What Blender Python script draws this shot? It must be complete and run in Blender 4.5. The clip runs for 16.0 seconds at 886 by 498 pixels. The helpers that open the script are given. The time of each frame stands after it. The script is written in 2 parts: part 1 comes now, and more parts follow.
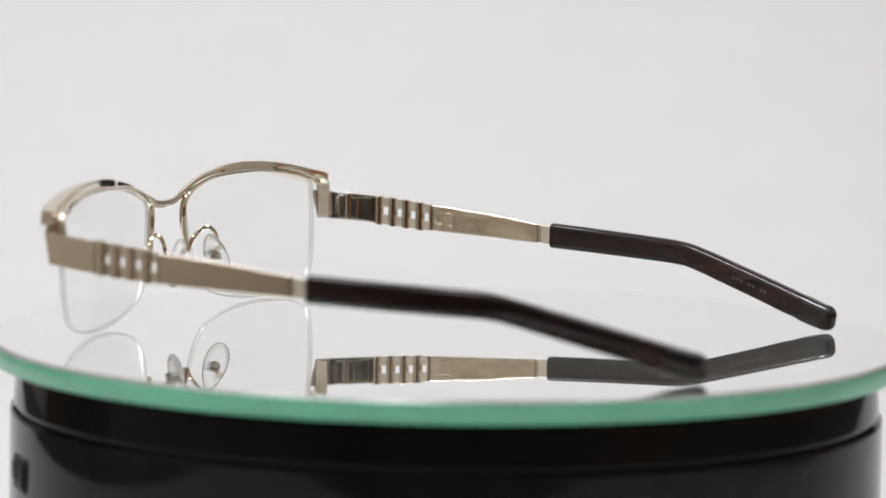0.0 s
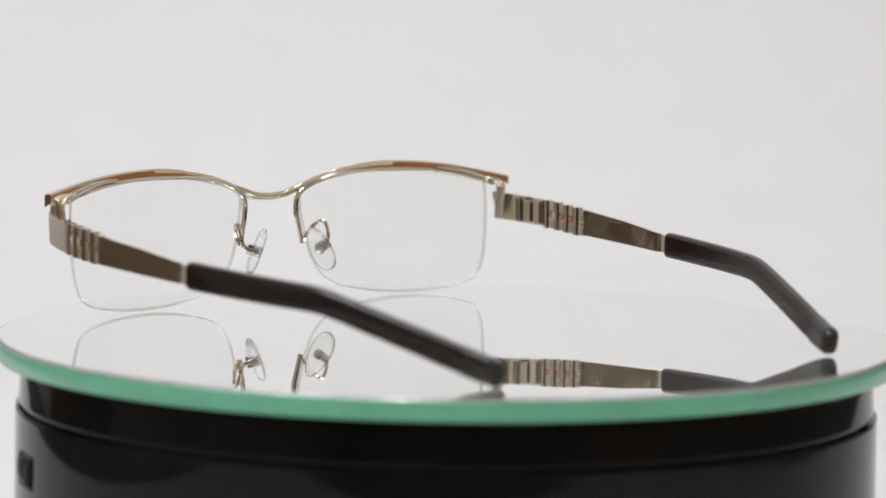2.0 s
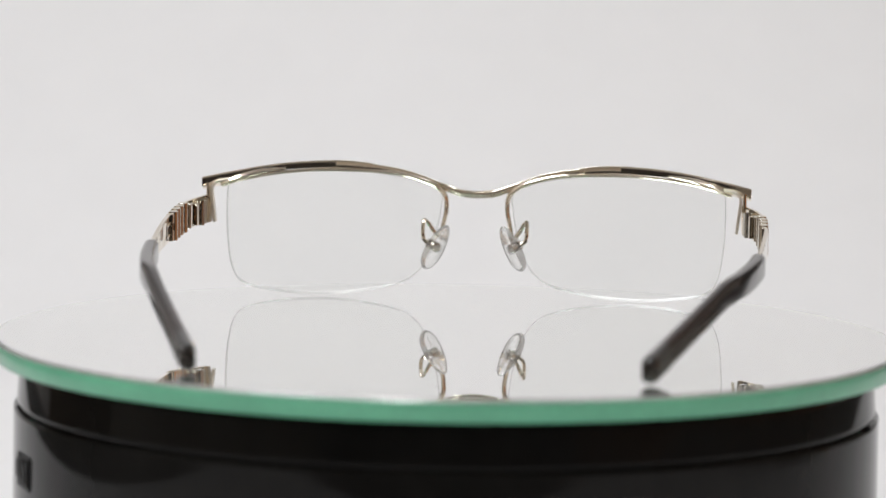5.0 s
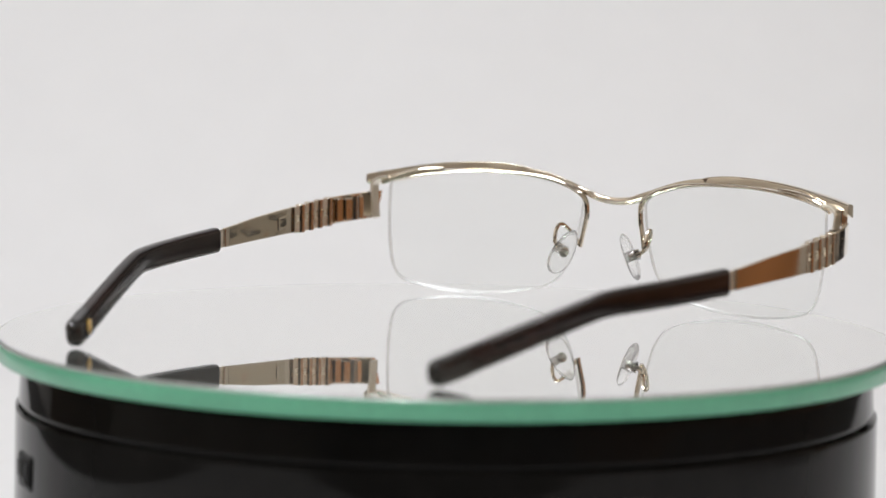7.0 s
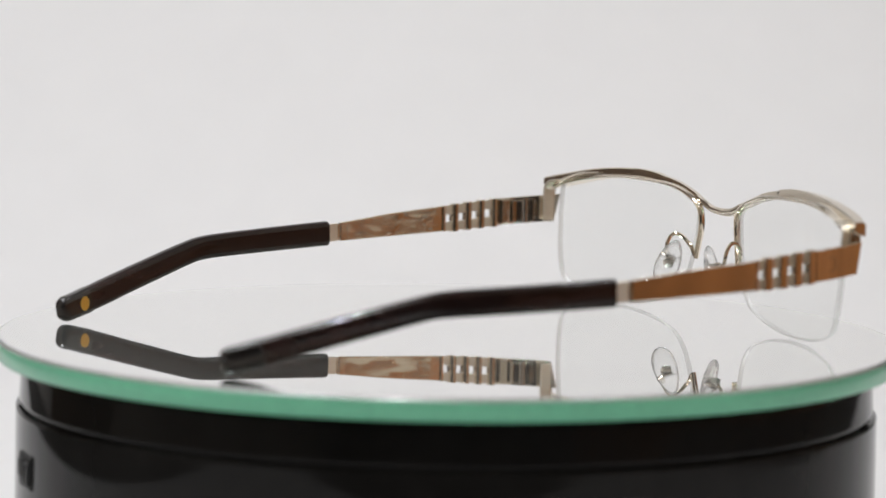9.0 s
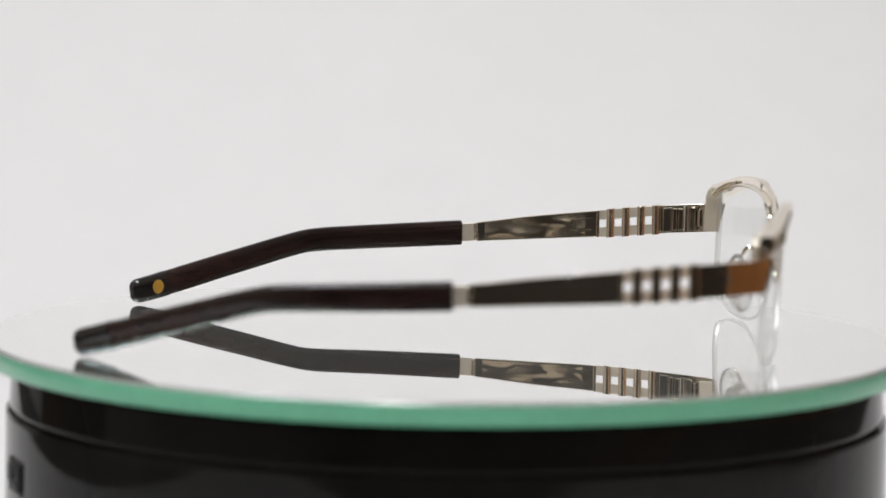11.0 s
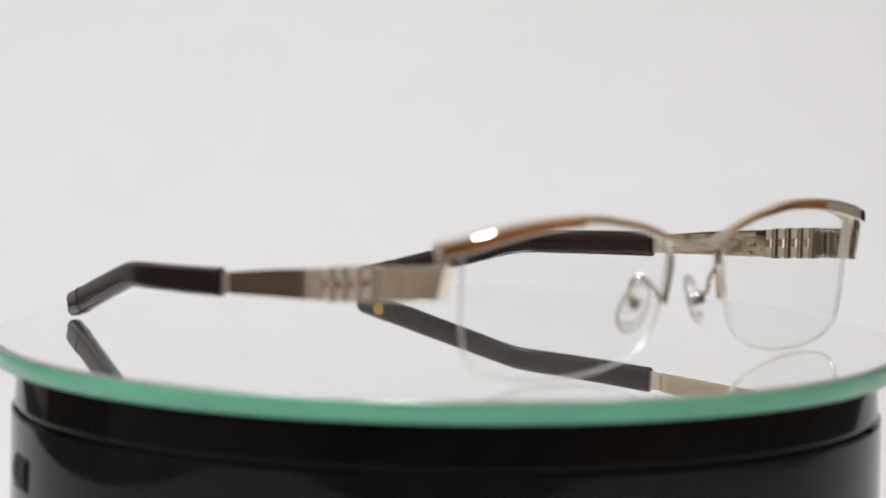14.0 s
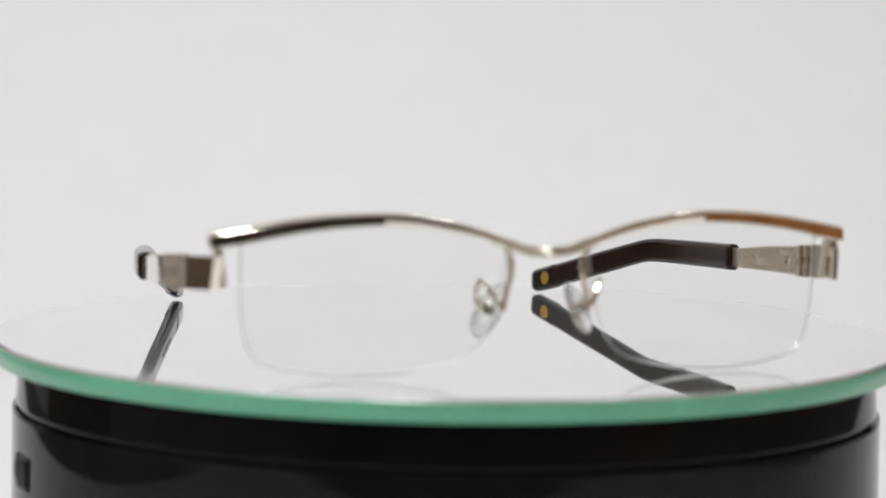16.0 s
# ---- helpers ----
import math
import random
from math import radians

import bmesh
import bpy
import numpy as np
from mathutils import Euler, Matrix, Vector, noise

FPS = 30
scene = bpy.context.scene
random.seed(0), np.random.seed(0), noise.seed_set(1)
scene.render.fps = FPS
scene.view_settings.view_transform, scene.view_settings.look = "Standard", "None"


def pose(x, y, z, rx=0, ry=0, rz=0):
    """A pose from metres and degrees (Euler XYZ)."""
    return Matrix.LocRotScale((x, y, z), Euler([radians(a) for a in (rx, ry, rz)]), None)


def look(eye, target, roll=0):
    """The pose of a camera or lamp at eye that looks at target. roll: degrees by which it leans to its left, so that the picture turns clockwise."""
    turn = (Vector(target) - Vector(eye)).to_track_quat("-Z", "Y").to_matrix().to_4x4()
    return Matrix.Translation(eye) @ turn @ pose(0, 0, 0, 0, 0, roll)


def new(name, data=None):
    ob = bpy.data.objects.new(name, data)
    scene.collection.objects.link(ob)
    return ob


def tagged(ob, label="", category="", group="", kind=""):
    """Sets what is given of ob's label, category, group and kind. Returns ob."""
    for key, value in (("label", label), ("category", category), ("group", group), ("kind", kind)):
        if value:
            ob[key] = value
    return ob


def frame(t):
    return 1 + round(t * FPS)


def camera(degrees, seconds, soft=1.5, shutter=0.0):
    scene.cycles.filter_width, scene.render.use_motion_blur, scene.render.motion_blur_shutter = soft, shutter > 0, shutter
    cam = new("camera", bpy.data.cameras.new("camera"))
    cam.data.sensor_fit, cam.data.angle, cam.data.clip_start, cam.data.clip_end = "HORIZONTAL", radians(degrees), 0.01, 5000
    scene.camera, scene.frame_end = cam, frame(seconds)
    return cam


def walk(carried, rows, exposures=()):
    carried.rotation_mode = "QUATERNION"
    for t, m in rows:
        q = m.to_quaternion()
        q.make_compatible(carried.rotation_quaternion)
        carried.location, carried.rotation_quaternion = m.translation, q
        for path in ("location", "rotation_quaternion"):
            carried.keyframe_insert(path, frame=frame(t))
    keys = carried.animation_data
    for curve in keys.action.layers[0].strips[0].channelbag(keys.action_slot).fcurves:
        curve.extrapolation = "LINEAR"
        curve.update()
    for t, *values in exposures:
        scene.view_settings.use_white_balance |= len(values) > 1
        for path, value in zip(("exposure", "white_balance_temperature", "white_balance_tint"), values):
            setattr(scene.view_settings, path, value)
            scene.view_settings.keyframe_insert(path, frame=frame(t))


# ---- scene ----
SECONDS = 16.0
MM = 0.001

# ---- camera: a long lens on a stand, drawing slightly nearer and farther as it refocuses ----
cam = camera(16.93, SECONDS)
cam.data.dof.use_dof = True
cam.data.dof.focus_distance = 0.750
cam.data.dof.aperture_fstop = 11.5
EYE = Vector((0.0, -0.7044, 0.0894))
AIM = pose(0, 0, 0, 90 - 5.619, 0, 0.109) @ pose(0, 0, 0, 0, 0, 0.918)
AHEAD = AIM.to_3x3() @ Vector((0, 0, -1))


def stand(nearer):
    return Matrix.Translation(EYE + AHEAD * (0.708 * nearer / (1 + nearer))) @ AIM


CAMERA_ROWS = [(t, stand(s)) for t, s in (
    (0.0, 0.008), (0.5, 0.013), (1.0, 0.020), (1.5, 0.020), (1.9, -0.003), (2.5, -0.005), (3.5, -0.002), (4.5, 0.000),
    (6.5, -0.003), (9.0, -0.005), (9.5, 0.016), (10.0, 0.018), (12.0, 0.018), (12.5, 0.016), (13.0, 0.009),
    (14.0, 0.006), (15.0, 0.003), (16.0, 0.003))]
EXPOSURES = [(0.0, 0.02), (1.5, 0.02), (2.2, -0.03), (9.0, -0.03), (9.5, 0.01), (13.0, 0.01), (16.0, -0.02)]
walk(cam, CAMERA_ROWS, EXPOSURES)


def heading(t):
    """The turntable's turn in degrees: one round in about 25 seconds, clockwise from above."""
    return 67.36 - 14.38 * t - 0.0053 * (t - 8.0) ** 2


# ---- light ----
world = bpy.data.worlds.new("room_air")
scene.world = world
world.use_nodes = True
world.node_tree.nodes["Background"].inputs["Color"].default_value = (0.9, 0.93, 1.0, 1)
world.node_tree.nodes["Background"].inputs["Strength"].default_value = 0.02


def area_lamp(name, eye, target, size, watts, colour):
    data = bpy.data.lights.new(name, "AREA")
    data.shape, data.size, data.energy, data.color = "DISK", size, watts, colour
    lamp = new(name, data)
    lamp.matrix_world = look(eye, target)
    return lamp


area_lamp("ceiling_lamp", (-0.64, -0.10, 1.55), (-0.14, 0.28, 0), 0.55, 12.0, (0.925, 0.952, 1.0))
area_lamp("spot_lamp", (-0.22, -0.76, 1.25), (0, 0.1, 0), 0.036, 8.2, (0.985, 0.98, 0.985))
# added fill with no known source, brightening the backdrop from the right
area_lamp("far_fill", (0.55, 0.05, 1.5), (0, 0.35, 0.1), 0.20, 3.0, (0.93, 0.97, 1.0))


# ---- materials ----
def material(name, colour, rough=0.5, metal=0.0, bump=0.0, scale=400.0, vary=0.0, streak=(1, 1, 1), coat=0.0, rough_vary=0.0):
    m = bpy.data.materials.new(name)
    m.use_nodes = True
    nt = m.node_tree
    b = nt.nodes["Principled BSDF"]
    b.inputs["Base Color"].default_value = (*colour, 1)
    b.inputs["Roughness"].default_value = rough
    b.inputs["Metallic"].default_value = metal
    b.inputs["Coat Weight"].default_value = coat
    b.inputs["Coat Roughness"].default_value = 0.04
    if not (vary or bump or rough_vary):
        return m
    tc = nt.nodes.new("ShaderNodeTexCoord")
    mp = nt.nodes.new("ShaderNodeMapping")
    mp.inputs["Scale"].default_value = streak
    nt.links.new(tc.outputs["Object"], mp.inputs["Vector"])
    fine = nt.nodes.new("ShaderNodeTexNoise")
    fine.inputs["Scale"].default_value = scale
    fine.inputs["Detail"].default_value = 5
    wide = nt.nodes.new("ShaderNodeTexNoise")
    wide.inputs["Scale"].default_value = scale / 9
    wide.inputs["Detail"].default_value = 2
    for n in (fine, wide):
        nt.links.new(mp.outputs["Vector"], n.inputs["Vector"])
    mix = nt.nodes.new("ShaderNodeMath")
    mix.operation = "MULTIPLY"
    nt.links.new(fine.outputs["Fac"], mix.inputs[0])
    nt.links.new(wide.outputs["Fac"], mix.inputs[1])
    if vary:
        ramp = nt.nodes.new("ShaderNodeMapRange")
        ramp.inputs["From Min"].default_value, ramp.inputs["From Max"].default_value = 0.1, 0.42
        ramp.inputs["To Min"].default_value, ramp.inputs["To Max"].default_value = 1 - vary, 1 + vary
        nt.links.new(mix.outputs[0], ramp.inputs["Value"])
        sc = nt.nodes.new("ShaderNodeVectorMath")
        sc.operation = "SCALE"
        sc.inputs[0].default_value = colour
        nt.links.new(ramp.outputs["Result"], sc.inputs["Scale"])
        nt.links.new(sc.outputs["Vector"], b.inputs["Base Color"])
    if rough_vary:
        rr = nt.nodes.new("ShaderNodeMapRange")
        rr.inputs["From Min"].default_value, rr.inputs["From Max"].default_value = 0.1, 0.42
        rr.inputs["To Min"].default_value, rr.inputs["To Max"].default_value = max(rough - rough_vary, 0.01), rough + rough_vary
        nt.links.new(mix.outputs[0], rr.inputs["Value"])
        nt.links.new(rr.outputs["Result"], b.inputs["Roughness"])
    if bump:
        bp = nt.nodes.new("ShaderNodeBump")
        bp.inputs["Strength"].default_value = bump
        bp.inputs["Distance"].default_value = 0.0002 if bump < 0.5 else 0.0005
        nt.links.new(fine.outputs["Fac"], bp.inputs["Height"])
        nt.links.new(bp.outputs["Normal"], b.inputs["Normal"])
    return m


def glass(name, colour=(1, 1, 1), ior=1.5, rough=0.0, clear=1.0):
    m = bpy.data.materials.new(name)
    m.use_nodes = True
    b = m.node_tree.nodes["Principled BSDF"]
    b.inputs["Base Color"].default_value = (*colour, 1)
    b.inputs["Roughness"].default_value = rough
    b.inputs["IOR"].default_value = ior
    b.inputs["Transmission Weight"].default_value = clear
    return m


def clear_lens(name):
    """Coated spectacle lens: clear, with a weak shine that grows at a slant."""
    m = bpy.data.materials.new(name)
    m.use_nodes = True
    nt = m.node_tree
    nt.nodes.remove(nt.nodes["Principled BSDF"])
    out = nt.nodes["Material Output"]
    slant = nt.nodes.new("ShaderNodeLayerWeight")
    slant.inputs["Blend"].default_value = 0.5
    steep = nt.nodes.new("ShaderNodeMath")
    steep.operation, steep.inputs[1].default_value = "POWER", 5.0
    gain = nt.nodes.new("ShaderNodeMath")
    gain.operation, gain.inputs[1].default_value, gain.inputs[2].default_value = "MULTIPLY_ADD", 0.22, 0.012
    clear = nt.nodes.new("ShaderNodeBsdfTransparent")
    clear.inputs["Color"].default_value = (0.985, 0.988, 0.985, 1)
    shine = nt.nodes.new("ShaderNodeBsdfGlossy")
    shine.inputs["Roughness"].default_value = 0.0
    mix = nt.nodes.new("ShaderNodeMixShader")
    nt.links.new(slant.outputs["Facing"], steep.inputs[0])
    nt.links.new(steep.outputs[0], gain.inputs[0])
    nt.links.new(gain.outputs[0], mix.inputs["Fac"])
    nt.links.new(clear.outputs[0], mix.inputs[1])
    nt.links.new(shine.outputs[0], mix.inputs[2])
    nt.links.new(mix.outputs[0], out.inputs["Surface"])
    return m


def whitened_edge(name):
    """Polished bevelled lens edge: white put in for light refracted there, scatters light through and shines at the
    lamps.
    """
    m = bpy.data.materials.new(name)
    m.use_nodes = True
    nt = m.node_tree
    base = nt.nodes["Principled BSDF"]
    base.inputs["Base Color"].default_value = (0.95, 0.95, 0.95, 1)
    base.inputs["Roughness"].default_value = 0.3
    base.inputs["Specular IOR Level"].default_value = 1.0
    shine = nt.nodes.new("ShaderNodeBsdfGlossy")
    shine.inputs["Roughness"].default_value = 0.38
    glow = nt.nodes.new("ShaderNodeBsdfTranslucent")
    glow.inputs["Color"].default_value = (0.98, 0.98, 0.98, 1)
    clear = nt.nodes.new("ShaderNodeBsdfTransparent")
    last = base
    for other, share in ((glow, 0.55), (shine, 0.50), (clear, 0.48)):
        mix = nt.nodes.new("ShaderNodeMixShader")
        mix.inputs["Fac"].default_value = share
        nt.links.new(last.outputs[0], mix.inputs[1])
        nt.links.new(other.outputs[0], mix.inputs[2])
        last = mix
    nt.links.new(last.outputs[0], nt.nodes["Material Output"].inputs["Surface"])
    return m


def soft_clear(name):
    """Soft clear silicone: mostly seen through, with a wet shine and a little milkiness."""
    m = bpy.data.materials.new(name)
    m.use_nodes = True
    nt = m.node_tree
    base = nt.nodes["Principled BSDF"]
    base.inputs["Base Color"].default_value = (0.99, 0.99, 0.985, 1)
    base.inputs["Roughness"].default_value = 0.04
    base.inputs["IOR"].default_value = 1.38
    base.inputs["Transmission Weight"].default_value = 1.0
    milk = nt.nodes.new("ShaderNodeBsdfTranslucent")
    milk.inputs["Color"].default_value = (0.95, 0.95, 0.94, 1)
    clear = nt.nodes.new("ShaderNodeBsdfTransparent")
    last = base
    for other, share in ((milk, 0.04), (clear, 0.34)):
        mix = nt.nodes.new("ShaderNodeMixShader")
        mix.inputs["Fac"].default_value = share
        nt.links.new(last.outputs[0], mix.inputs[1])
        nt.links.new(other.outputs[0], mix.inputs[2])
        last = mix
    nt.links.new(last.outputs[0], nt.nodes["Material Output"].inputs["Surface"])
    return m


GOLD = material("champagne_gold", (0.88, 0.805, 0.695), 0.065, 1.0, bump=0.03, scale=900, rough_vary=0.05)
GOLD_SATIN = material("satin_gold", (0.72, 0.64, 0.52), 0.24, 1.0, bump=0.10, scale=1400, rough_vary=0.08, streak=(1, 0.1, 1))
GOLD_RELIEF = material("engraved_gold", (0.78, 0.69, 0.56), 0.13, 1.0, bump=0.9, scale=210, rough_vary=0.08, streak=(1, 0.7, 1.2))
for relief in GOLD_RELIEF.node_tree.nodes:
    if relief.type == "TEX_NOISE":
        relief.inputs["Detail"].default_value = 0.6
GOLD_PALE = material("bead_blasted_gold", (0.88, 0.82, 0.72), 0.38, 1.0, bump=0.1, scale=2500)
ACETATE = material("dark_brown_acetate", (0.017, 0.0085, 0.0075), 0.2, 0.0, bump=0.02, scale=500, vary=0.8, streak=(1, 0.08, 1), coat=0.4)
ACETATE.node_tree.nodes["Principled BSDF"].inputs["Specular IOR Level"].default_value = 0.25
CAP_BLACK = material("black_acetate", (0.012, 0.010, 0.010), 0.14, 0.0, vary=0.2, coat=0.6)
YELLOW = material("yellow_gold_disc", (0.75, 0.47, 0.10), 0.3, 0.85, bump=0.05, scale=2000)
MARK = material("grey_print", (0.05, 0.048, 0.045), 0.5)
LENS = clear_lens("clear_lens")
LENS_EDGE = whitened_edge("whitened_ground_edge")
PAD = soft_clear("clear_silicone")
STEEL = material("nickel", (0.66, 0.65, 0.63), 0.12, 1.0)
PANE = glass("float_glass", (0.925, 0.985, 0.94), 1.5, clear=0.94)
SILVER = material("mirror_silvering", (0.87, 0.92, 0.88), 0.0, 1.0)
EDGE = material("green_glass_edge", (0.15, 0.54, 0.33), 0.32, 0.0, bump=0.05, scale=700, vary=0.10, coat=0.3)
# grey base stands for the backdrop's reflection in the glass chamfer
ARRIS = material("polished_arris", (0.42, 0.45, 0.43), 0.25, 0.5, bump=0.05, scale=900, vary=0.1)
BLACK = material("gloss_black_plastic", (0.010, 0.0095, 0.009), 0.045, 0.0, bump=0.012, scale=90, vary=0.25, rough_vary=0.03)
BLACK.node_tree.nodes["Principled BSDF"].inputs["Specular IOR Level"].default_value = 0.12
BLACK_MATT = material("matt_black_plastic", (0.010, 0.010, 0.010), 0.5, 0.0)
PAPER = material("white_paper", (0.80, 0.795, 0.80), 0.75, 0.0, bump=0.02, scale=300, vary=0.015)
WOOD = material("brown_wood_wall", (0.46, 0.20, 0.075), 0.5, 0.0, bump=0.1, scale=14, vary=0.35, streak=(1, 1, 0.08))
BEIGE = material("beige_wall", (0.72, 0.66, 0.57), 0.8, 0.0, vary=0.1, scale=6)
BROWN = material("brown_wall", (0.15, 0.11, 0.08), 0.8, 0.0, vary=0.2, scale=6)
DARK = material("dark_wall", (0.045, 0.04, 0.036), 0.8, 0.0, vary=0.2, scale=6)
WHITE = material("white_ceiling", (0.75, 0.74, 0.72), 0.8, 0.0, vary=0.03, scale=8)
FLOOR = material("brown_floor", (0.16, 0.095, 0.055), 0.5, 0.0, vary=0.3, scale=10, streak=(1, 0.1, 1))
TABLE = material("black_table", (0.03, 0.028, 0.027), 0.5, 0.0, vary=0.08, scale=30)


# ---- mesh helpers ----
def part(name, bm, mat, parent=None, label="", smooth=40.0, bevel=0.0):
    bmesh.ops.recalc_face_normals(bm, faces=bm.faces)
    me = bpy.data.meshes.new(name)
    bm.to_mesh(me)
    bm.free()
    me.materials.append(mat)
    me.shade_smooth()
    me.set_sharp_from_angle(angle=radians(smooth))
    ob = new(name, me)
    ob.parent = parent
    if label:
        tagged(ob, label)
    if bevel:
        mod = ob.modifiers.new("bevel", "BEVEL")
        mod.width, mod.segments, mod.limit_method, mod.angle_limit, mod.harden_normals = bevel, 2, "ANGLE", radians(30), True
    return ob


def loft(rings, bm=None, ends=True, ring_closed=True):
    """Skin over rings of points, with the same number of points in each."""
    bm = bm or bmesh.new()
    rows = [[bm.verts.new(p) for p in ring] for ring in rings]
    n = len(rows[0])
    for a, b in zip(rows, rows[1:]):
        for i in range(n if ring_closed else n - 1):
            j = (i + 1) % n
            bm.faces.new((a[i], a[j], b[j], b[i]))
    if ends:
        bm.faces.new(rows[0][::-1])
        bm.faces.new(rows[-1])
    return bm


def curve(xs, ys):
    """A smooth line through the points (xs rising)."""
    xs, ys = np.array(xs, float), np.array(ys, float)
    slope = np.gradient(ys, xs)

    def at(x):
        x = min(max(x, xs[0]), xs[-1])
        i = min(int(np.searchsorted(xs, x, "right")) - 1, len(xs) - 2)
        h = xs[i + 1] - xs[i]
        s = (x - xs[i]) / h
        return float((1 + 2 * s) * (1 - s) ** 2 * ys[i] + s * (1 - s) ** 2 * h * slope[i]
                     + s * s * (3 - 2 * s) * ys[i + 1] + s * s * (s - 1) * h * slope[i + 1])
    return at


def smooth_path(points, steps):
    """A smooth line through points in space."""
    k = range(len(points))
    fs = [curve(k, [p[c] for p in points]) for c in range(3)]
    return [Vector([f(s) for f in fs]) for s in np.linspace(0, len(points) - 1, steps)]


def tube(points, radii, sides=10, flat=1.0, steps=None, up=(0, 0, 1)):
    """A round or flattened rod along a smooth line, in millimetres."""
    path = smooth_path(points, steps or 6 * len(points))
    rings = []
    for i, p in enumerate(path):
        t = (path[min(i + 1, len(path) - 1)] - path[max(i - 1, 0)]).normalized()
        a = t.cross(Vector(up)).normalized()
        b = a.cross(t)
        r = np.interp(i / (len(path) - 1), np.linspace(0, 1, len(radii)), radii)
        rings.append([(p + a * (r * math.cos(w)) + b * (r * flat * math.sin(w))) * MM
                      for w in (2 * math.pi * (k + 0.5) / sides for k in range(sides))])
    return loft(rings)


def lathe(profile, sides=192, ends=False):
    return loft([[(r * math.cos(w), r * math.sin(w), z) for w in (2 * math.pi * k / sides for k in range(sides))]
                 for r, z in profile], ends=ends)


# ---- room and backdrop ----
def slab(name, lo, hi, mat, label, category, kind="structure"):
    bm = bmesh.new()
    bmesh.ops.create_cube(bm, size=1)
    for v in bm.verts:
        v.co = [l + (c + 0.5) * (h - l) for c, l, h in zip(v.co, lo, hi)]
    return tagged(part(name, bm, mat), label, category, kind=kind)


def build_room():
    slab("floor", (-1.1, -1.7, -0.90), (1.1, 1.3, -0.80), FLOOR, "brown wooden floor of the room", "floor")
    slab("ceiling", (-1.1, -1.7, 1.80), (1.1, 1.3, 1.90), WHITE, "plain white painted ceiling", "ceiling")
    slab("wall_east", (1.0, -1.6, -0.80), (1.1, 0.42, 0.21), WOOD, "brown wooden panelling low on the wall", "wall")
    # unseen wall sections, placed and toned to shape reflections in the gold
    slab("wall_east_3", (1.0, 0.42, -0.80), (1.1, 1.2, 0.21), BEIGE, "beige wall section out of view, toned to pale the temples' reflections", "wall")
    slab("wall_east_2", (1.0, -1.6, 0.21), (1.1, 1.2, 1.80), BEIGE, "beige wall out of view above the panelling, toned to pale the brow's reflections", "wall")
    slab("wall_west", (-1.1, -1.6, -0.80), (-1.0, 0.03, 1.80), BEIGE, "plain beige painted wall", "wall")
    slab("wall_west_2", (-1.1, 0.03, -0.80), (-1.0, 1.2, 1.80), BROWN, "brown wall section out of view, toned to darken the metal's reflections", "wall")
    # added white panel, unseen: gives the temples something pale to mirror
    slab("white_reflector", (-1.0, 0.66, -0.80), (-0.42, 0.74, 1.80), WHITE, "added white panel out of view, brightening the temples' reflections", "wall")
    # unseen; its darkness stands for the camera and operator mirrored in the metal
    slab("wall_south", (-1.1, -1.7, -0.80), (1.1, -1.6, 0.34), DARK, "dark lower wall out of view, darkening reflections in place of camera and operator", "wall")
    # upper half kept light only to put highlights on the brow's back
    slab("wall_south_2", (-1.1, -1.7, 0.34), (1.1, -1.6, 1.80), BEIGE, "beige upper wall out of view, added for bright reflections along the brow", "wall")
    slab("wall_north", (-1.1, 1.2, -0.80), (1.1, 1.3, 1.80), DARK, "plain dark wall behind the backdrop", "wall")
    # paper sweep: flat under the turntable, then rising in one curve
    line = [(-0.335, SHEET_Z), (0.0, SHEET_Z), (0.40, SHEET_Z)]
    for k in range(1, 17):
        w = math.radians(90 * k / 16)
        line.append((0.40 + 0.35 * math.sin(w), SHEET_Z + 0.35 * (1 - math.cos(w))))
    line += [(0.75, 0.7), (0.75, 1.1)]
    rings = [[(x, y, z) for x in np.linspace(-0.31, 0.36, 9)] for y, z in line]
    back = [[(x, y + 0.0006, z - 0.0006) for x in np.linspace(0.36, -0.31, 9)] for y, z in line]
    bm = loft([a + b for a, b in zip(rings, back)])
    tagged(part("backdrop", bm, PAPER, smooth=60), "seamless white paper backdrop sweeping up behind the turntable", "backdrop", kind="structure")
    table = tagged(new("table"), "plain black table under the white paper backdrop", "table")
    for name, lo, hi in [("tabletop", (-0.40, -0.35, -0.03), (0.6, 0.85, 0.0))] + [
            ("leg", (x, y, -0.74), (x + 0.05, y + 0.05, -0.03)) for x in (-0.38, 0.53) for y in (-0.33, 0.78)]:
        bm = bmesh.new()
        bmesh.ops.create_cube(bm, size=1)
        for v in bm.verts:
            v.co = [l + (c + 0.5) * (h - l) for c, l, h in zip(v.co, lo, hi)]
        part(name, bm, TABLE, table, bevel=0.003)
    table.location = (0, 0, SHEET_Z - 0.001)


SHEET_Z = -0.066
build_room()


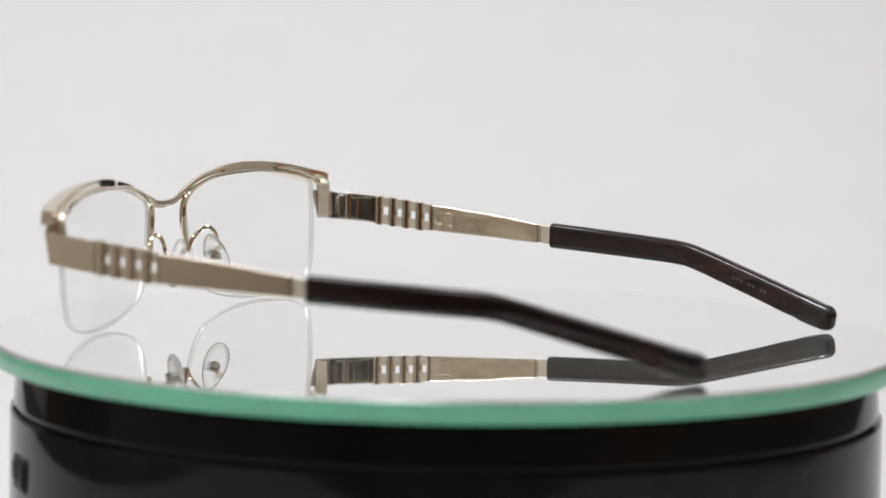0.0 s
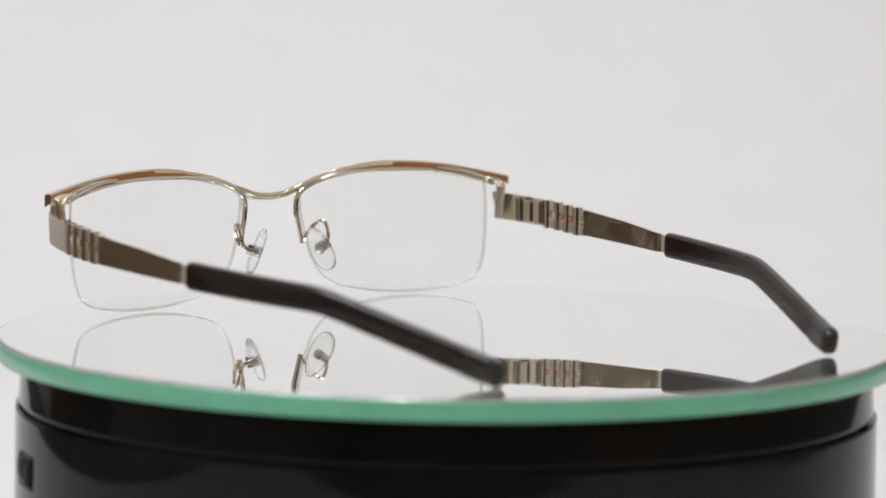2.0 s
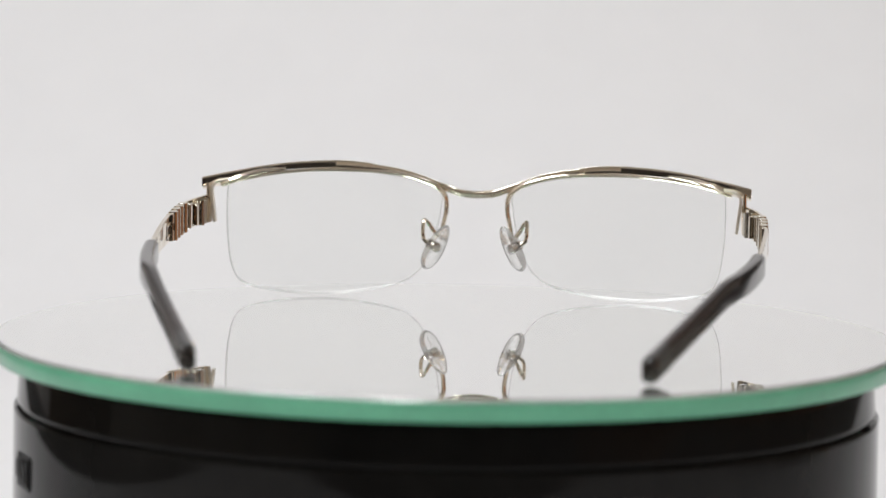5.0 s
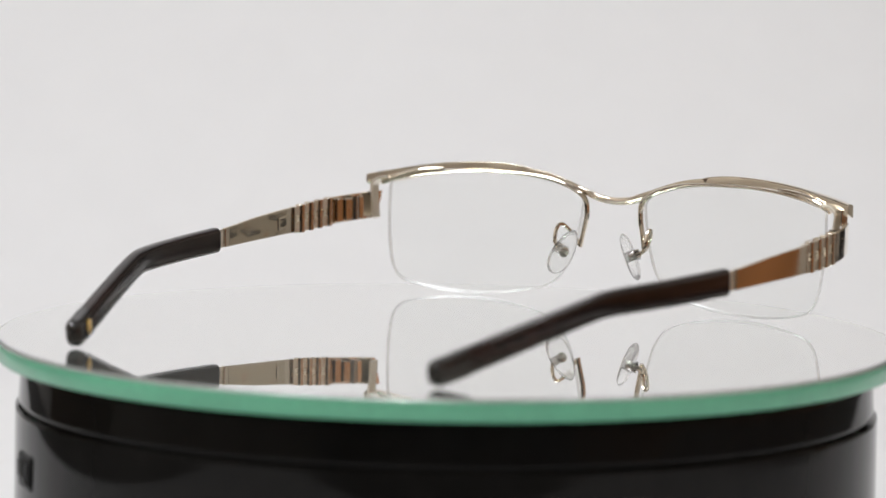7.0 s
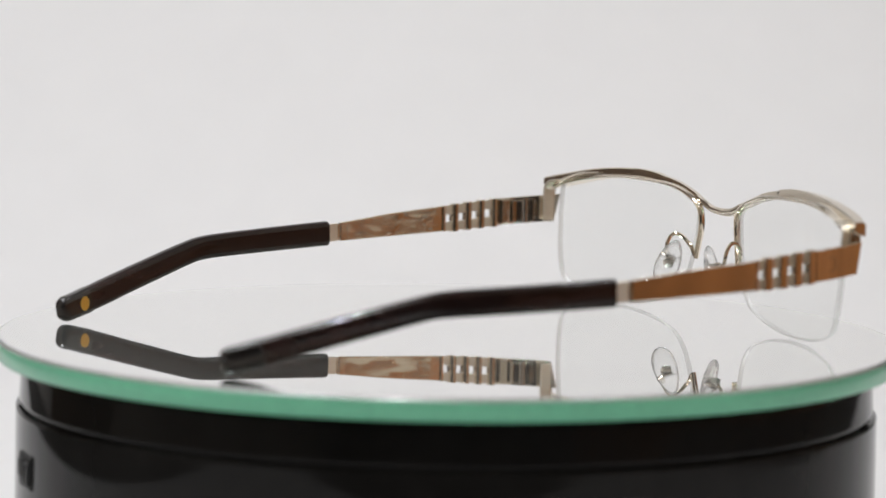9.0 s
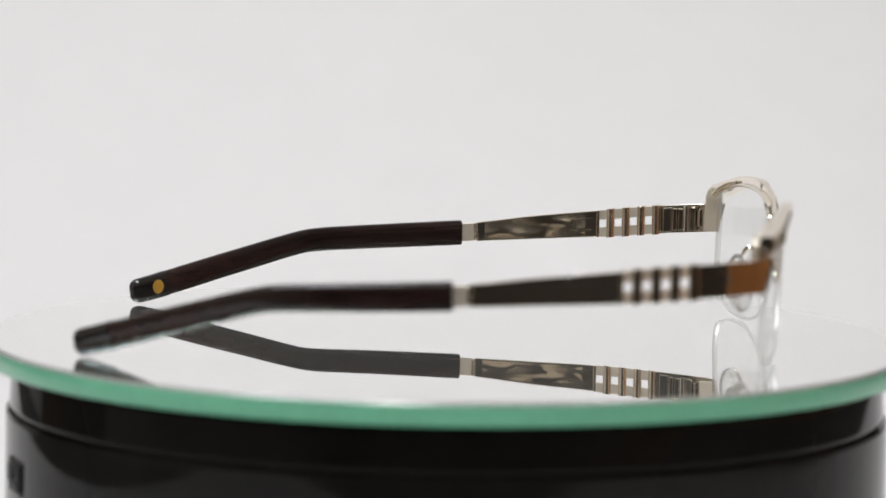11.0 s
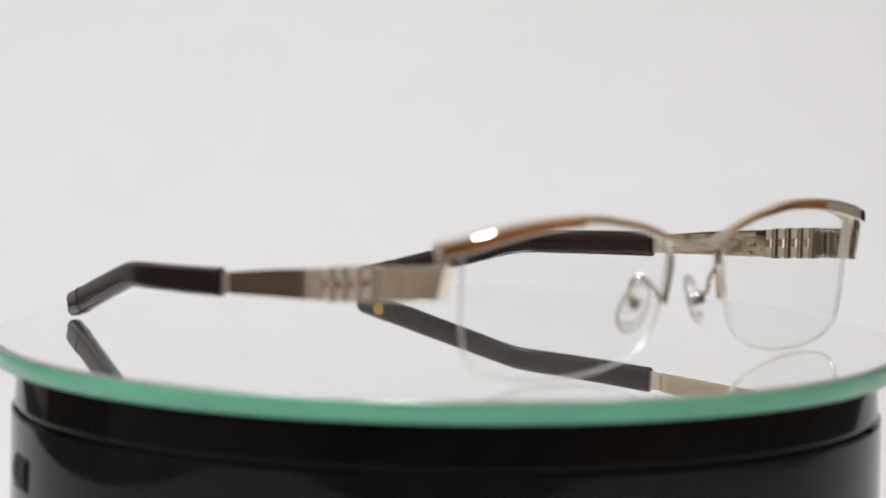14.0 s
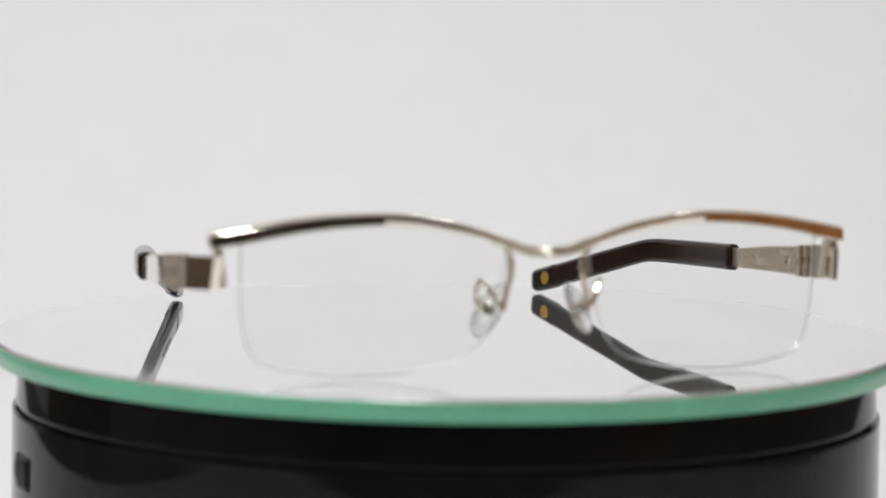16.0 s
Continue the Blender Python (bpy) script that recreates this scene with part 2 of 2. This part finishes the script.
# ---- turntable base ----
def build_base():
    base = tagged(new("turntable_base"), "round glossy black plastic motor base of a display turntable", "turntable")
    base.location = (0, 0, SHEET_Z)
    top = -0.0056 - SHEET_Z
    seam = top - 0.0105
    part("upper_ring", lathe([(0.02, top - 0.001), (0.0984, top - 0.001), (0.0989, top - 0.001), (0.1004, top - 0.0004), (0.1011, top - 0.0012), (0.1012, top - 0.0018), (0.1012, top - 0.0024),
                              (0.1016, seam + 0.0014), (0.1016, seam + 0.0008), (0.1012, seam + 0.0003), (0.1018, seam), (0.0994, seam), (0.02, seam)]), BLACK, base)
    part("body", lathe([(0.02, seam - 0.0002), (0.0999, seam - 0.0002), (0.1018, seam - 0.0002), (0.1022, seam - 0.0003), (0.1024, seam - 0.0006), (0.1024, seam - 0.0009), (0.1024, seam - 0.0020),
                        (0.1028, 0.006), (0.1028, 0.004), (0.1024, 0.001), (0.100, 0.0), (0.02, 0.0)]), BLACK, base)
    part("hub", lathe([(0.001, top + 0.0004), (0.0196, top + 0.0004), (0.0196, 0.002), (0.001, 0.002)], 48, True), BLACK_MATT, base)
    # switch in a pocket at the side
    sw = part("switch_plate", box_at((0.0007, 0.0115, 0.0080), 0.0004), BLACK_MATT, base)
    w = math.radians(201)
    place = Matrix.Rotation(w, 4, "Z") @ Matrix.Translation((0.1025, 0, seam - 0.0126))
    sw.matrix_basis = place
    for k in range(3):
        rib = part("rib", box_at((0.0011, 0.0008, 0.006), 0.0002), BLACK, sw)
        rib.location = (0.0002, 0.0012 + 0.0015 * k, 0)
    knob = part("rocker", box_at((0.0012, 0.0040, 0.0044), 0.0003), BLACK_MATT, sw)
    knob.location = (0.0004, -0.0024, 0.0006)


def box_at(size, bevel=0.0):
    bm = bmesh.new()
    bmesh.ops.create_cube(bm, size=1)
    bmesh.ops.scale(bm, vec=size, verts=bm.verts)
    if bevel:
        bmesh.ops.bevel(bm, geom=bm.edges[:], offset=bevel, segments=2, affect="EDGES")
    return bm


build_base()


# ---- mirrored glass disc, which turns ----
def build_disc():
    disc = tagged(new("glass_disc"), "round mirrored glass plate with a green ground edge on the turntable", "turntable plate")
    R, T = 0.1071, 0.0050
    part("glass_pane", lathe([(0.0, 0.0), (0.03, 0.0), (0.07, 0.0), (R - 0.0009, 0.0)]), PANE, disc)
    part("arris", lathe([(R - 0.0009, 0.0), (R - 0.0005, -0.0001), (R - 0.0001, -0.0004), (R, -0.0007)]), ARRIS, disc, "polished arris, greyed for the backdrop it would mirror")
    part("mirror_coating", lathe([(0.0, -T + 0.0003), (0.05, -T + 0.0003), (R - 0.0006, -T + 0.0003)]), SILVER, disc, "silvered mirror back")
    part("edge_band", lathe([(R - 0.0008, -0.0008), (R, -0.0008), (R, -0.0012), (R, -T + 0.0004), (R - 0.0004, -T), (R - 0.0016, -T), (R - 0.0016, -T + 0.0003), (R - 0.0008, -T + 0.0003)]), EDGE, disc, "green ground glass edge", smooth=50)
    part("backing", lathe([(0.0, -T - 0.0002), (R - 0.0018, -T - 0.0002), (R - 0.0018, -T), (0.0, -T)]), BLACK_MATT, disc)
    return disc


glass_disc = build_disc()


# ---- the glasses: millimetres, x to the wearer's right, y ahead, z up; u is the distance from the middle ----
MID = 1.2
brow_top = curve([0, 5, 9, 13, 20, 27, 34.5, 42, 49, 56, 63, 68, 72.5], [27.9, 28.4, 29.9, 31.5, 33.6, 34.7, 35.4, 35.3, 34.8, 33.9, 32.6, 31.6, 30.6])
temple_u = curve([-81, -70, -58, -45, -35, -15, 2, 20, 40, 52, 60, 69, 72], [49.0, 53.2, 57.9, 62.9, 66.4, 70.9, 73.2, 74.7, 75.5, 75.1, 73.5, 70.5, 69.4])
metal_lo = curve([-6, 2, 6, 20, 38, 52, 58, 69, 72], [14.9, 15.0, 15.2, 15.9, 16.8, 17.9, 18.3, 19.1, 19.3])
metal_hi = curve([-6, 2, 6, 20, 38, 52, 58, 69, 72], [19.4, 19.75, 20.1, 21.85, 23.6, 25.0, 25.5, 26.35, 26.6])
sleeve_lo = curve([-81, -77, -70, -60, -50, -42.5, -38.5, -34, -28, -16, 2.3], [0.0, 0.9, 2.8, 5.9, 8.9, 11.15, 12.15, 12.62, 12.9, 13.4, 14.2])
sleeve_hi = curve([-81, -77, -70, -60, -50, -41.5, -37.5, -33, -28, -16, 2.3], [5.6, 6.6, 8.7, 11.7, 14.6, 17.05, 18.1, 18.65, 18.95, 19.6, 20.6])


def front_y(u):
    return 76.5 - 0.0020 * u * u


def at(side, u, y, z):
    middle = MID if y > 60 else MID * (y + 80) / 140
    return Vector((middle + side * u, y, z)) * MM


def outward(y):
    """The unit normal of the temple's outer face at y, as (u, y)."""
    d = temple_u(y + 0.5) - temple_u(y - 0.5)
    n = math.hypot(1, d)
    return 1 / n, -d / n


def strip(side, y0, y1, f0, f1, out, inn, grow=0.0, scoop=0.0, crown=0.0, lean=(0.0, 0.0)):
    """A length of the temple's metal between y0 and y1, between two fractions of its height, from out to inn across; lean: how far its start and end slope forward."""
    rings = []
    for y in np.linspace(y0, y1, max(2, int(abs(y1 - y0) / 2.5) + 1)):
        k = (y - y0) / (y1 - y0)
        top = out + scoop * (1 - k)
        face = [(top, f0), (top, f1)]
        if crown:
            face = [(top + crown * (1 - (2 * q / 8 - 1) ** 2), f0 + (f1 - f0) * q / 8) for q in range(9)]
        ring = []
        for d, f in face + [(inn, f1), (inn, f0)]:
            yy = y + (f - 0.5) * (lean[0] + (lean[1] - lean[0]) * k)
            lo, hi = metal_lo(yy) - grow, metal_hi(yy) + grow
            nu, ny = outward(yy)
            ring.append(at(side, temple_u(yy) + nu * d, yy + ny * d, lo + (hi - lo) * f))
        rings.append(ring)
    return loft(rings)


def strap(side, points, half, thick):
    """A flat bent strip through points (u, y, z), its breadth along y."""
    path = smooth_path([(MID + side * u, y, z) for u, y, z in points], 30)
    rings = []
    for i, p in enumerate(path):
        t = path[min(i + 1, len(path) - 1)] - path[max(i - 1, 0)]
        t.y = 0
        t.normalize()
        n = Vector((-t.z, 0, t.x))
        rings.append([(p + n * (a * thick) + Vector((0, b * half, 0))) * MM for a, b in ((1, -0.85), (1, 0.85), (0.6, 1), (-0.6, 1), (-1, 0.85), (-1, -0.85), (-0.6, -1), (0.6, -1))])
    return loft(rings)


def build_brow(side, g):
    """Upper bar: a slim rim by the nose, and on it a heavier trim with a crowned top and a tall front face, growing towards its squared end."""
    rings = []
    for u in np.concatenate([np.linspace(3.0, 25.0, 16), np.linspace(26.0, 28.5, 8), np.linspace(30.0, 71.5, 28)]):
        k = min(max((u - 6) / 58, 0), 1)
        step = min(max((u - 26.0) / 2.5, 0), 1)
        step = step * step * (3 - 2 * step)
        w, h, hr = 1.4 + 2.5 * k ** 1.2 + 0.25 * step, 1.6 + 1.6 * k + 0.2 * step, 1.5 + 0.4 * k + 0.45 * step
        y, z = front_y(u) - 0.3 + 0.2 * (1 - step), brow_top(u) - 0.16 + 0.26 * step
        if u > 66:
            w -= 0.2 * (u - 66)
        c = 0.34
        top = [(0.10 + 0.78 * q, 0.02 - 0.14 * q + 0.3 * q * (1 - q)) for q in (0, 0.2, 0.4, 0.6, 0.8, 1.0)]
        rings.append([at(side, u, y + a * w, z + b) for a, b in
                      [(0.02, -c)] + top + [(1.0, -c - 0.2), (1.0, -h + c), (0.93, -h), (0.10, -hr), (0.0, -hr + c)]])
    bar = part("brow_bar", loft(rings), GOLD, g, "polished pale gold brow bar", smooth=32, bevel=0.00012)
    # rear rim wire, running from the nose up and along under the brow to the corner
    pts = [(9.6, 75.4, 14.6), (8.9, 75.7, 18.5), (8.1, 75.9, 22.5), (8.2, 75.8, 26.0), (9.6, 75.7, 28.3), (13.5, 75.5, 30.4), (20, 75.0, 32.2), (27, 74.2, 32.9), (35, 73.1, 33.1),
           (43, 72.0, 33.0), (51, 70.5, 32.3), (58, 69.0, 31.2), (62.5, 68.0, 30.2), (65.0, 67.4, 29.5)]
    part("rim_wire", tube([(MID + side * u, y, z) for u, y, z in pts], [0.55, 0.6, 0.62, 0.65, 0.7, 0.72, 0.62, 0.5, 0.45, 0.42, 0.42, 0.48, 0.6, 0.6], 10, 1.4, 84, (0, 1, 0)), GOLD, g)
    # lug behind the corner
    pts = [(50, 70.7, 33.4), (56, 69.4, 32.6), (61, 68.1, 31.3), (64.6, 67.2, 29.9), (66.6, 66.7, 29.0)]
    part("lug", tube([(MID + side * u, y, z) for u, y, z in pts], [0.3, 0.7, 0.8, 0.9, 0.8], 10, 1.2, 24, (0, 1, 0)), GOLD, bar)
    pts = [(64.4, 67.0, 30.5), (66.6, 66.8, 30.2), (68.1, 66.4, 29.4), (68.8, 66.1, 27.8), (68.4, 65.8, 24.0), (67.9, 65.6, 19.4)]
    part("end_strap", strap(side, pts, 1.65, 0.38), GOLD_PALE, bar, "flat bent gold strap", bevel=0.0001)
    # fluted link between the brow and the end piece
    for k in range(3):
        rod = [(MID + side * (69.9 - 0.05 * k), 68.2 - 1.0 * k, z) for z in (25.6, 26.8, 28.2, 29.6)]
        part("link_flute", tube(rod, [0.48, 0.48, 0.48, 0.48], 10, 1.0, 8, (0, 1, 0)), GOLD, bar)


def build_bridge(g):
    for n, (dy, dz, r) in enumerate(((0.1, -0.55, 0.75), (1.1, -1.3, 0.6))):
        pts = [(MID + x, front_y(x) + dy, brow_top(abs(x)) + dz) for x in (-11, -8, -5, -2.5, 0, 2.5, 5, 8, 11)]
        part("bridge_bar", tube(pts, [r * 0.6, r, r, r, r, r, r, r, r * 0.6], 10, 1.0, 48, (0, 1, 0)), GOLD, g, "polished gold bridge bar")


LENS_OUTLINE = [(9.2, 24.5), (9.2, 27.0), (11.0, 28.9), (15.0, 30.6), (22.0, 32.3), (31.0, 33.4), (40.0, 33.7), (49.0, 33.4), (57.0, 32.3), (62.0, 30.9), (64.6, 29.2), (65.1, 26.5),
                (65.1, 19.6), (64.5, 12.0), (63.2, 6.4), (60.8, 3.4), (56.5, 1.9), (49.0, 0.7), (40.5, 0.32), (31.5, 0.9), (22.5, 2.7), (17.0, 5.0), (13.4, 9.0), (11.2, 14.5), (9.9, 20.0)]


HALF = 0.75


def lens_y(u, z):
    return front_y(u) + 0.2 + 0.055 * (z - 30) - 0.0008 * (z - 17) ** 2


def build_lens(side, g):
    n = len(LENS_OUTLINE)
    fu, fz = [curve(range(n + 1), [LENS_OUTLINE[k % n][c] for k in range(n + 1)]) for c in (0, 1)]
    rim = [(fu(s), fz(s)) for s in np.linspace(0, n, 120, endpoint=False)]
    cu, cz = 38.0, 17.5
    bm = bmesh.new()
    sheets = []
    # wider white band at top and bottom paints the lamp glow caught there
    bevel = [0.22 + 0.55 * min(1, max(0, (5 - z) / 4, (z - 29) / 3)) for u, z in rim]
    for dy in (HALF, -HALF):
        rows = []
        for q in (0.25, 0.5, 0.75, 0.9, None, 1.0):
            row = []
            for (u, z), w in zip(rim, bevel):
                k = q or 1 - w / math.hypot(u - cu, z - cz)
                uu, zz = cu + (u - cu) * k, cz + (z - cz) * k
                row.append(bm.verts.new(at(side, uu, lens_y(uu, zz) + (dy * 0.35 if q == 1.0 else dy), zz)))
            rows.append(row)
        mid = bm.verts.new(at(side, cu, lens_y(cu, cz) + dy, cz))
        for i in range(120):
            j = (i + 1) % 120
            bm.faces.new((mid, rows[0][i], rows[0][j]))
            for k, (a, b) in enumerate(zip(rows, rows[1:])):
                f = bm.faces.new((a[i], b[i], b[j], a[j]))
                f.material_index = 1 if k == 4 else 0
        sheets.append(rows[-1])
    a, b = sheets
    edge = [bm.faces.new((a[i], b[i], b[(i + 1) % 120], a[(i + 1) % 120])) for i in range(120)]
    for f in edge:
        f.material_index = 1
    lens = part("lens", bm, LENS, g, "clear half-rim spectacle lens, its ground edge whitened to show caught light", smooth=30)
    lens.data.materials.append(LENS_EDGE)
    lens.visible_shadow = False


def build_nose_pad(side, g):
    # pad: a clear flattened drop, turned inwards and back
    centre = Vector((MID + side * 10.0, 67.6, 13.9))
    long_axis = Vector((side * -0.46, 0.10, 0.88)).normalized()
    normal = Vector((side * -0.72, -0.62, -0.30))
    normal = (normal - long_axis * normal.dot(long_axis)).normalized()
    across = normal.cross(long_axis)
    rings = []
    for k in range(1, 8):
        v = math.pi * k / 8
        ring = []
        for j in range(24):
            w = 2 * math.pi * j / 24
            fat = 1.0 - 0.22 * math.sin(w)
            p = centre + across * (3.1 * fat * math.cos(w) * math.sin(v) ** 0.6) + long_axis * (6.5 * math.sin(w) * math.sin(v) ** 0.6) + normal * (1.5 * math.cos(v))
            ring.append(p * MM)
        rings.append(ring)
    pad = part("nose_pad", loft(rings), PAD, g, "clear silicone nose pad", smooth=60)
    def disc(steps, radius):
        return loft([[(centre - normal * q + (across * math.cos(w) + long_axis * math.sin(w)) * (radius * r)) * MM for w in (2 * math.pi * k / 20 for k in range(20))]
                     for q, r in steps])
    part("pad_mount", disc(((-0.5, 0.82), (-0.38, 1.0), (0.7, 1.0), (0.82, 0.85)), 1.35), STEEL, pad, "round nickel pad mount")
    for k in (-1, 0, 1):
        fin = loft([[(centre - normal * q + across * a * 1.25 + long_axis * (0.85 * k + 0.26 * b)) * MM for a, b in ((-1, -1), (1, -1), (1, 1), (-1, 1))] for q in (0.8, 2.5)])
        part("mount_fin", fin, STEEL, pad, bevel=0.0001)
    part("mount_pin", disc(((0.7, 1.0), (2.2, 1.0)), 0.55), STEEL, pad)
    back = centre - normal * 2.2
    pts = [(MID + side * 9.9, 75.3, 15.2), (MID + side * 11.4, 74.9, 17.6), (MID + side * 12.8, 73.2, 20.0), (MID + side * 13.4, 71.0, 20.6), (MID + side * 13.6, 69.4, 18.6), (MID + side * 13.3, 69.0, 15.8), tuple(back)]
    part("pad_arm", tube(pts, [0.6, 0.55, 0.5, 0.5, 0.5, 0.5, 0.6], 8, 1.0, 50), GOLD, g, "thin looped gold pad arm")


def rounded(half_w, half_h, corner, n=5):
    pts = []
    for cx, cy, a0 in ((1, 1, 0), (-1, 1, 90), (-1, -1, 180), (1, -1, 270)):
        for k in range(n):
            a = math.radians(a0 + 90 * k / (n - 1))
            pts.append((cx * (half_w - corner) + corner * math.cos(a), cy * (half_h - corner) + corner * math.sin(a)))
    return pts


def sleeve_piece(side, y0, y1, round_start=False, round_end=False, shrink=0.0, bm=None):
    rings = []
    ys = list(np.linspace(y0, y1, max(4, int(abs(y1 - y0) / 1.4))))
    if round_end:
        ys = [y for y in ys if y > y1 + 2.2] + [y1 + d for d in (2.2, 1.6, 1.0, 0.55, 0.25, 0.06, 0.0)]
    if round_start:
        ys = [y0, y0 - 0.08, y0 - 0.25, y0 - 0.5] + [y for y in ys if y < y0 - 0.6]
    for y in ys:
        lo, hi = sleeve_lo(y), sleeve_hi(y)
        slope = (sleeve_lo(y + 1) - sleeve_lo(y - 1)) / 2
        hw, hh = 1.75 - shrink, (hi - lo) / 2 - shrink
        if round_end and y < y1 + 2.2:
            q = math.sqrt(max(1 - ((y1 + 2.2 - y) / 2.2) ** 2, 0))
            hw, hh = hw - 1.4 * (1 - q), hh - 1.9 * (1 - q)
        if round_start and y > y0 - 0.5:
            q = 0.45 * (1 - math.sqrt(max(1 - ((y - y0 + 0.5) / 0.5) ** 2, 0)))
            hw, hh = hw - q, hh - q
        nu, ny = outward(y)
        u, z = temple_u(y), (lo + hi) / 2
        rings.append([at(side, u + nu * a - 0.6 * nu, y + ny * a - slope * b * 0.8, z + b) for a, b in rounded(hw, hh, min(1.45, hw * 0.85, hh * 0.85), 7)])
    return loft(rings, bm)


def round_ridge(side, y0, y1):
    """An upright bar across the temple: flat outside, half round inside."""
    mid, half = (y0 + y1) / 2, (y1 - y0) / 2
    nu, ny = outward(mid)
    u = temple_u(mid)
    outline = [(-half, -0.25), (-half + 0.2, -0.03), (0, 0.07), (half - 0.2, -0.03), (half, -0.25)]
    outline += [(half * math.cos(w), -1.3 - 1.1 * math.sin(w)) for w in (math.pi * k / 8 for k in range(9))]
    lo, hi = metal_lo(mid) - 0.26, metal_hi(mid) + 0.26
    tilt = (metal_hi(y1) - metal_hi(y0)) / (y1 - y0)
    return loft([[at(side, u + nu * d - ny * e, mid + ny * d + nu * e, z + tilt * e) for e, d in outline] for z in (lo, lo + 0.2, hi - 0.2, hi)])


def build_temple(side, g):
    plate = part("temple", strip(side, 6.0, 37.0, 0, 1, -0.05, -1.1, crown=0.03), GOLD, g, "flat polished gold temple", bevel=0.00022)
    part("engraved_face", strip(side, 8.0, 34.0, 0.08, 0.92, -1.05, -1.16), GOLD_RELIEF, plate, "engraved mottled gold inner face")
    for f0, f1 in ((0.22, 0.30), (0.66, 0.74)):
        part("recess_rim", strip(side, 30.6, 35.6, f0, f1, -1.12, -1.34), GOLD, plate, bevel=0.00005)
    part("recess_rim", strip(side, 30.2, 30.9, 0.22, 0.74, -1.12, -1.34), GOLD, plate, bevel=0.00005)
    part("tang", strip(side, -5.0, 5.2, 0.02, 0.98, -0.10, -0.95), GOLD_PALE, plate, bevel=0.00015)
    part("groove", strip(side, 5.2, 6.0, 0.06, 0.94, -0.55, -0.9), GOLD_SATIN, plate)
    # pierced length: four slots between five ridges
    pitch, first, gap = 3.95, 37.6, 1.75
    for k in range(4):
        y0 = first + pitch * k
        for f0, f1 in ((0.0, 0.35), (0.65, 1.0)):
            part("slot_rail", strip(side, y0 - 0.05, y0 + gap + 0.05, f0, f1, -0.75, -1.6, 0.0, 0.60), GOLD_PALE, plate)
        part("ridge", round_ridge(side, y0 + gap, y0 + pitch), GOLD, plate, bevel=0.00012)
    part("ridge", strip(side, 36.9, first, 0.0, 1.0, 0.05, -1.7, 0.05), GOLD, plate, bevel=0.00015)
    # front plate up to the corner, hinge blocks behind it
    end = part("end_piece", strip(side, first + 4 * pitch, 67.9, 0, 1, -0.03, -1.0, crown=0.03, lean=(0, 1.6)), GOLD, g, "polished gold end piece", bevel=0.00015)
    part("corner_facet", strip(side, 67.9, 69.3, 0, 1, -1.25, -1.6, 0.0, 1.22, lean=(1.6, 1.6)), GOLD, end, "bevelled front corner", bevel=0.0001)
    if side > 0:
        for y0, y1, f0, f1 in ((57.2, 59.6, 0.70, 0.74), (57.2, 59.6, 0.28, 0.32), (59.2, 59.6, 0.32, 0.70)):
            part("emblem_bar", strip(side, y0, y1, f0, f1, 0.05, -0.1), GOLD_SATIN, end)
    for y0, y1, f0, f1, inn in ((54.2, 56.6, 0.06, 0.94, -2.6), (56.9, 58.1, 0.1, 0.9, -3.3), (58.3, 61.2, 0.12, 0.88, -2.9), (61.4, 63.0, 0.08, 0.92, -3.5), (63.2, 63.9, 0.2, 0.8, -2.4)):
        part("hinge_block", strip(side, y0, y1, f0, f1, -0.9, inn), GOLD, end, bevel=0.0002)
    y = 59.7
    nu, ny = outward(y)
    u = temple_u(y)
    rod = [(MID + side * (u - nu * 3.1), y, z) for z in (metal_lo(y) + 0.5, metal_lo(y) + 2, metal_hi(y) - 2, metal_hi(y) - 0.3)]
    part("hinge_screw", tube(rod, [0.9, 0.9, 0.9, 0.9], 12, 1.0, 8, (0, 1, 0)), STEEL, end)
    # sleeve with its end cap
    sleeve = part("temple_sleeve", sleeve_piece(side, 2.2, -71.8, round_start=True), ACETATE, g, "glossy dark brown acetate temple sleeve", smooth=50)
    part("end_cap", sleeve_piece(side, -71.85, -80.5, round_end=True, shrink=-0.14), CAP_BLACK, sleeve, "glossy black rounded tip", smooth=50)
    y = -74.3
    nu, ny = outward(y)
    u, y, z = temple_u(y) - 2.32 * nu, y - 2.32 * ny, (sleeve_lo(y) + sleeve_hi(y)) / 2
    if side < 0:
        rings = []
        for r, d in ((1.75, 0.0), (1.75, -0.18), (1.55, -0.26), (0.9, -0.2)):
            rings.append([at(side, u + nu * d - ny * r * math.cos(w) - 0.02, y + ny * d + nu * r * 0.8 * math.cos(w), z + r * math.sin(w)) for w in (2 * math.pi * k / 24 for k in range(24))])
        part("gold_dot", loft(rings), YELLOW, sleeve, "round yellow gold dot")
    else:
        for k in range(9):
            if k in (3, 6):
                continue
            yy = -53.0 - 1.15 * k
            nu, ny = outward(yy)
            u, z = temple_u(yy) - 2.37 * nu, (sleeve_lo(yy) + sleeve_hi(yy)) / 2
            yy -= 2.37 * ny
            bm = loft([[at(side, u + d * nu, yy + a, z + b + 0.27 * a) for a, b in ((-0.36, -0.4), (0.36, -0.4), (0.36, 0.4), (-0.36, 0.4))] for d in (0.1, -0.01)])
            part("print_bar", bm, MARK, sleeve)


def build_glasses():
    g = tagged(new("eyeglasses"), "half-rim pale gold eyeglasses with dark brown sleeves, standing open", "eyeglasses")
    build_bridge(g)
    for side in (1, -1):
        build_brow(side, g)
        build_lens(side, g)
        build_nose_pad(side, g)
        build_temple(side, g)
    return g


eyeglasses = build_glasses()


# ---- motion ----
def motions():
    rows = [(t, pose(0, 0, 0, 0, 0, heading(t))) for t in range(17)]
    walk(glass_disc, rows)
    walk(eyeglasses, rows)


motions()
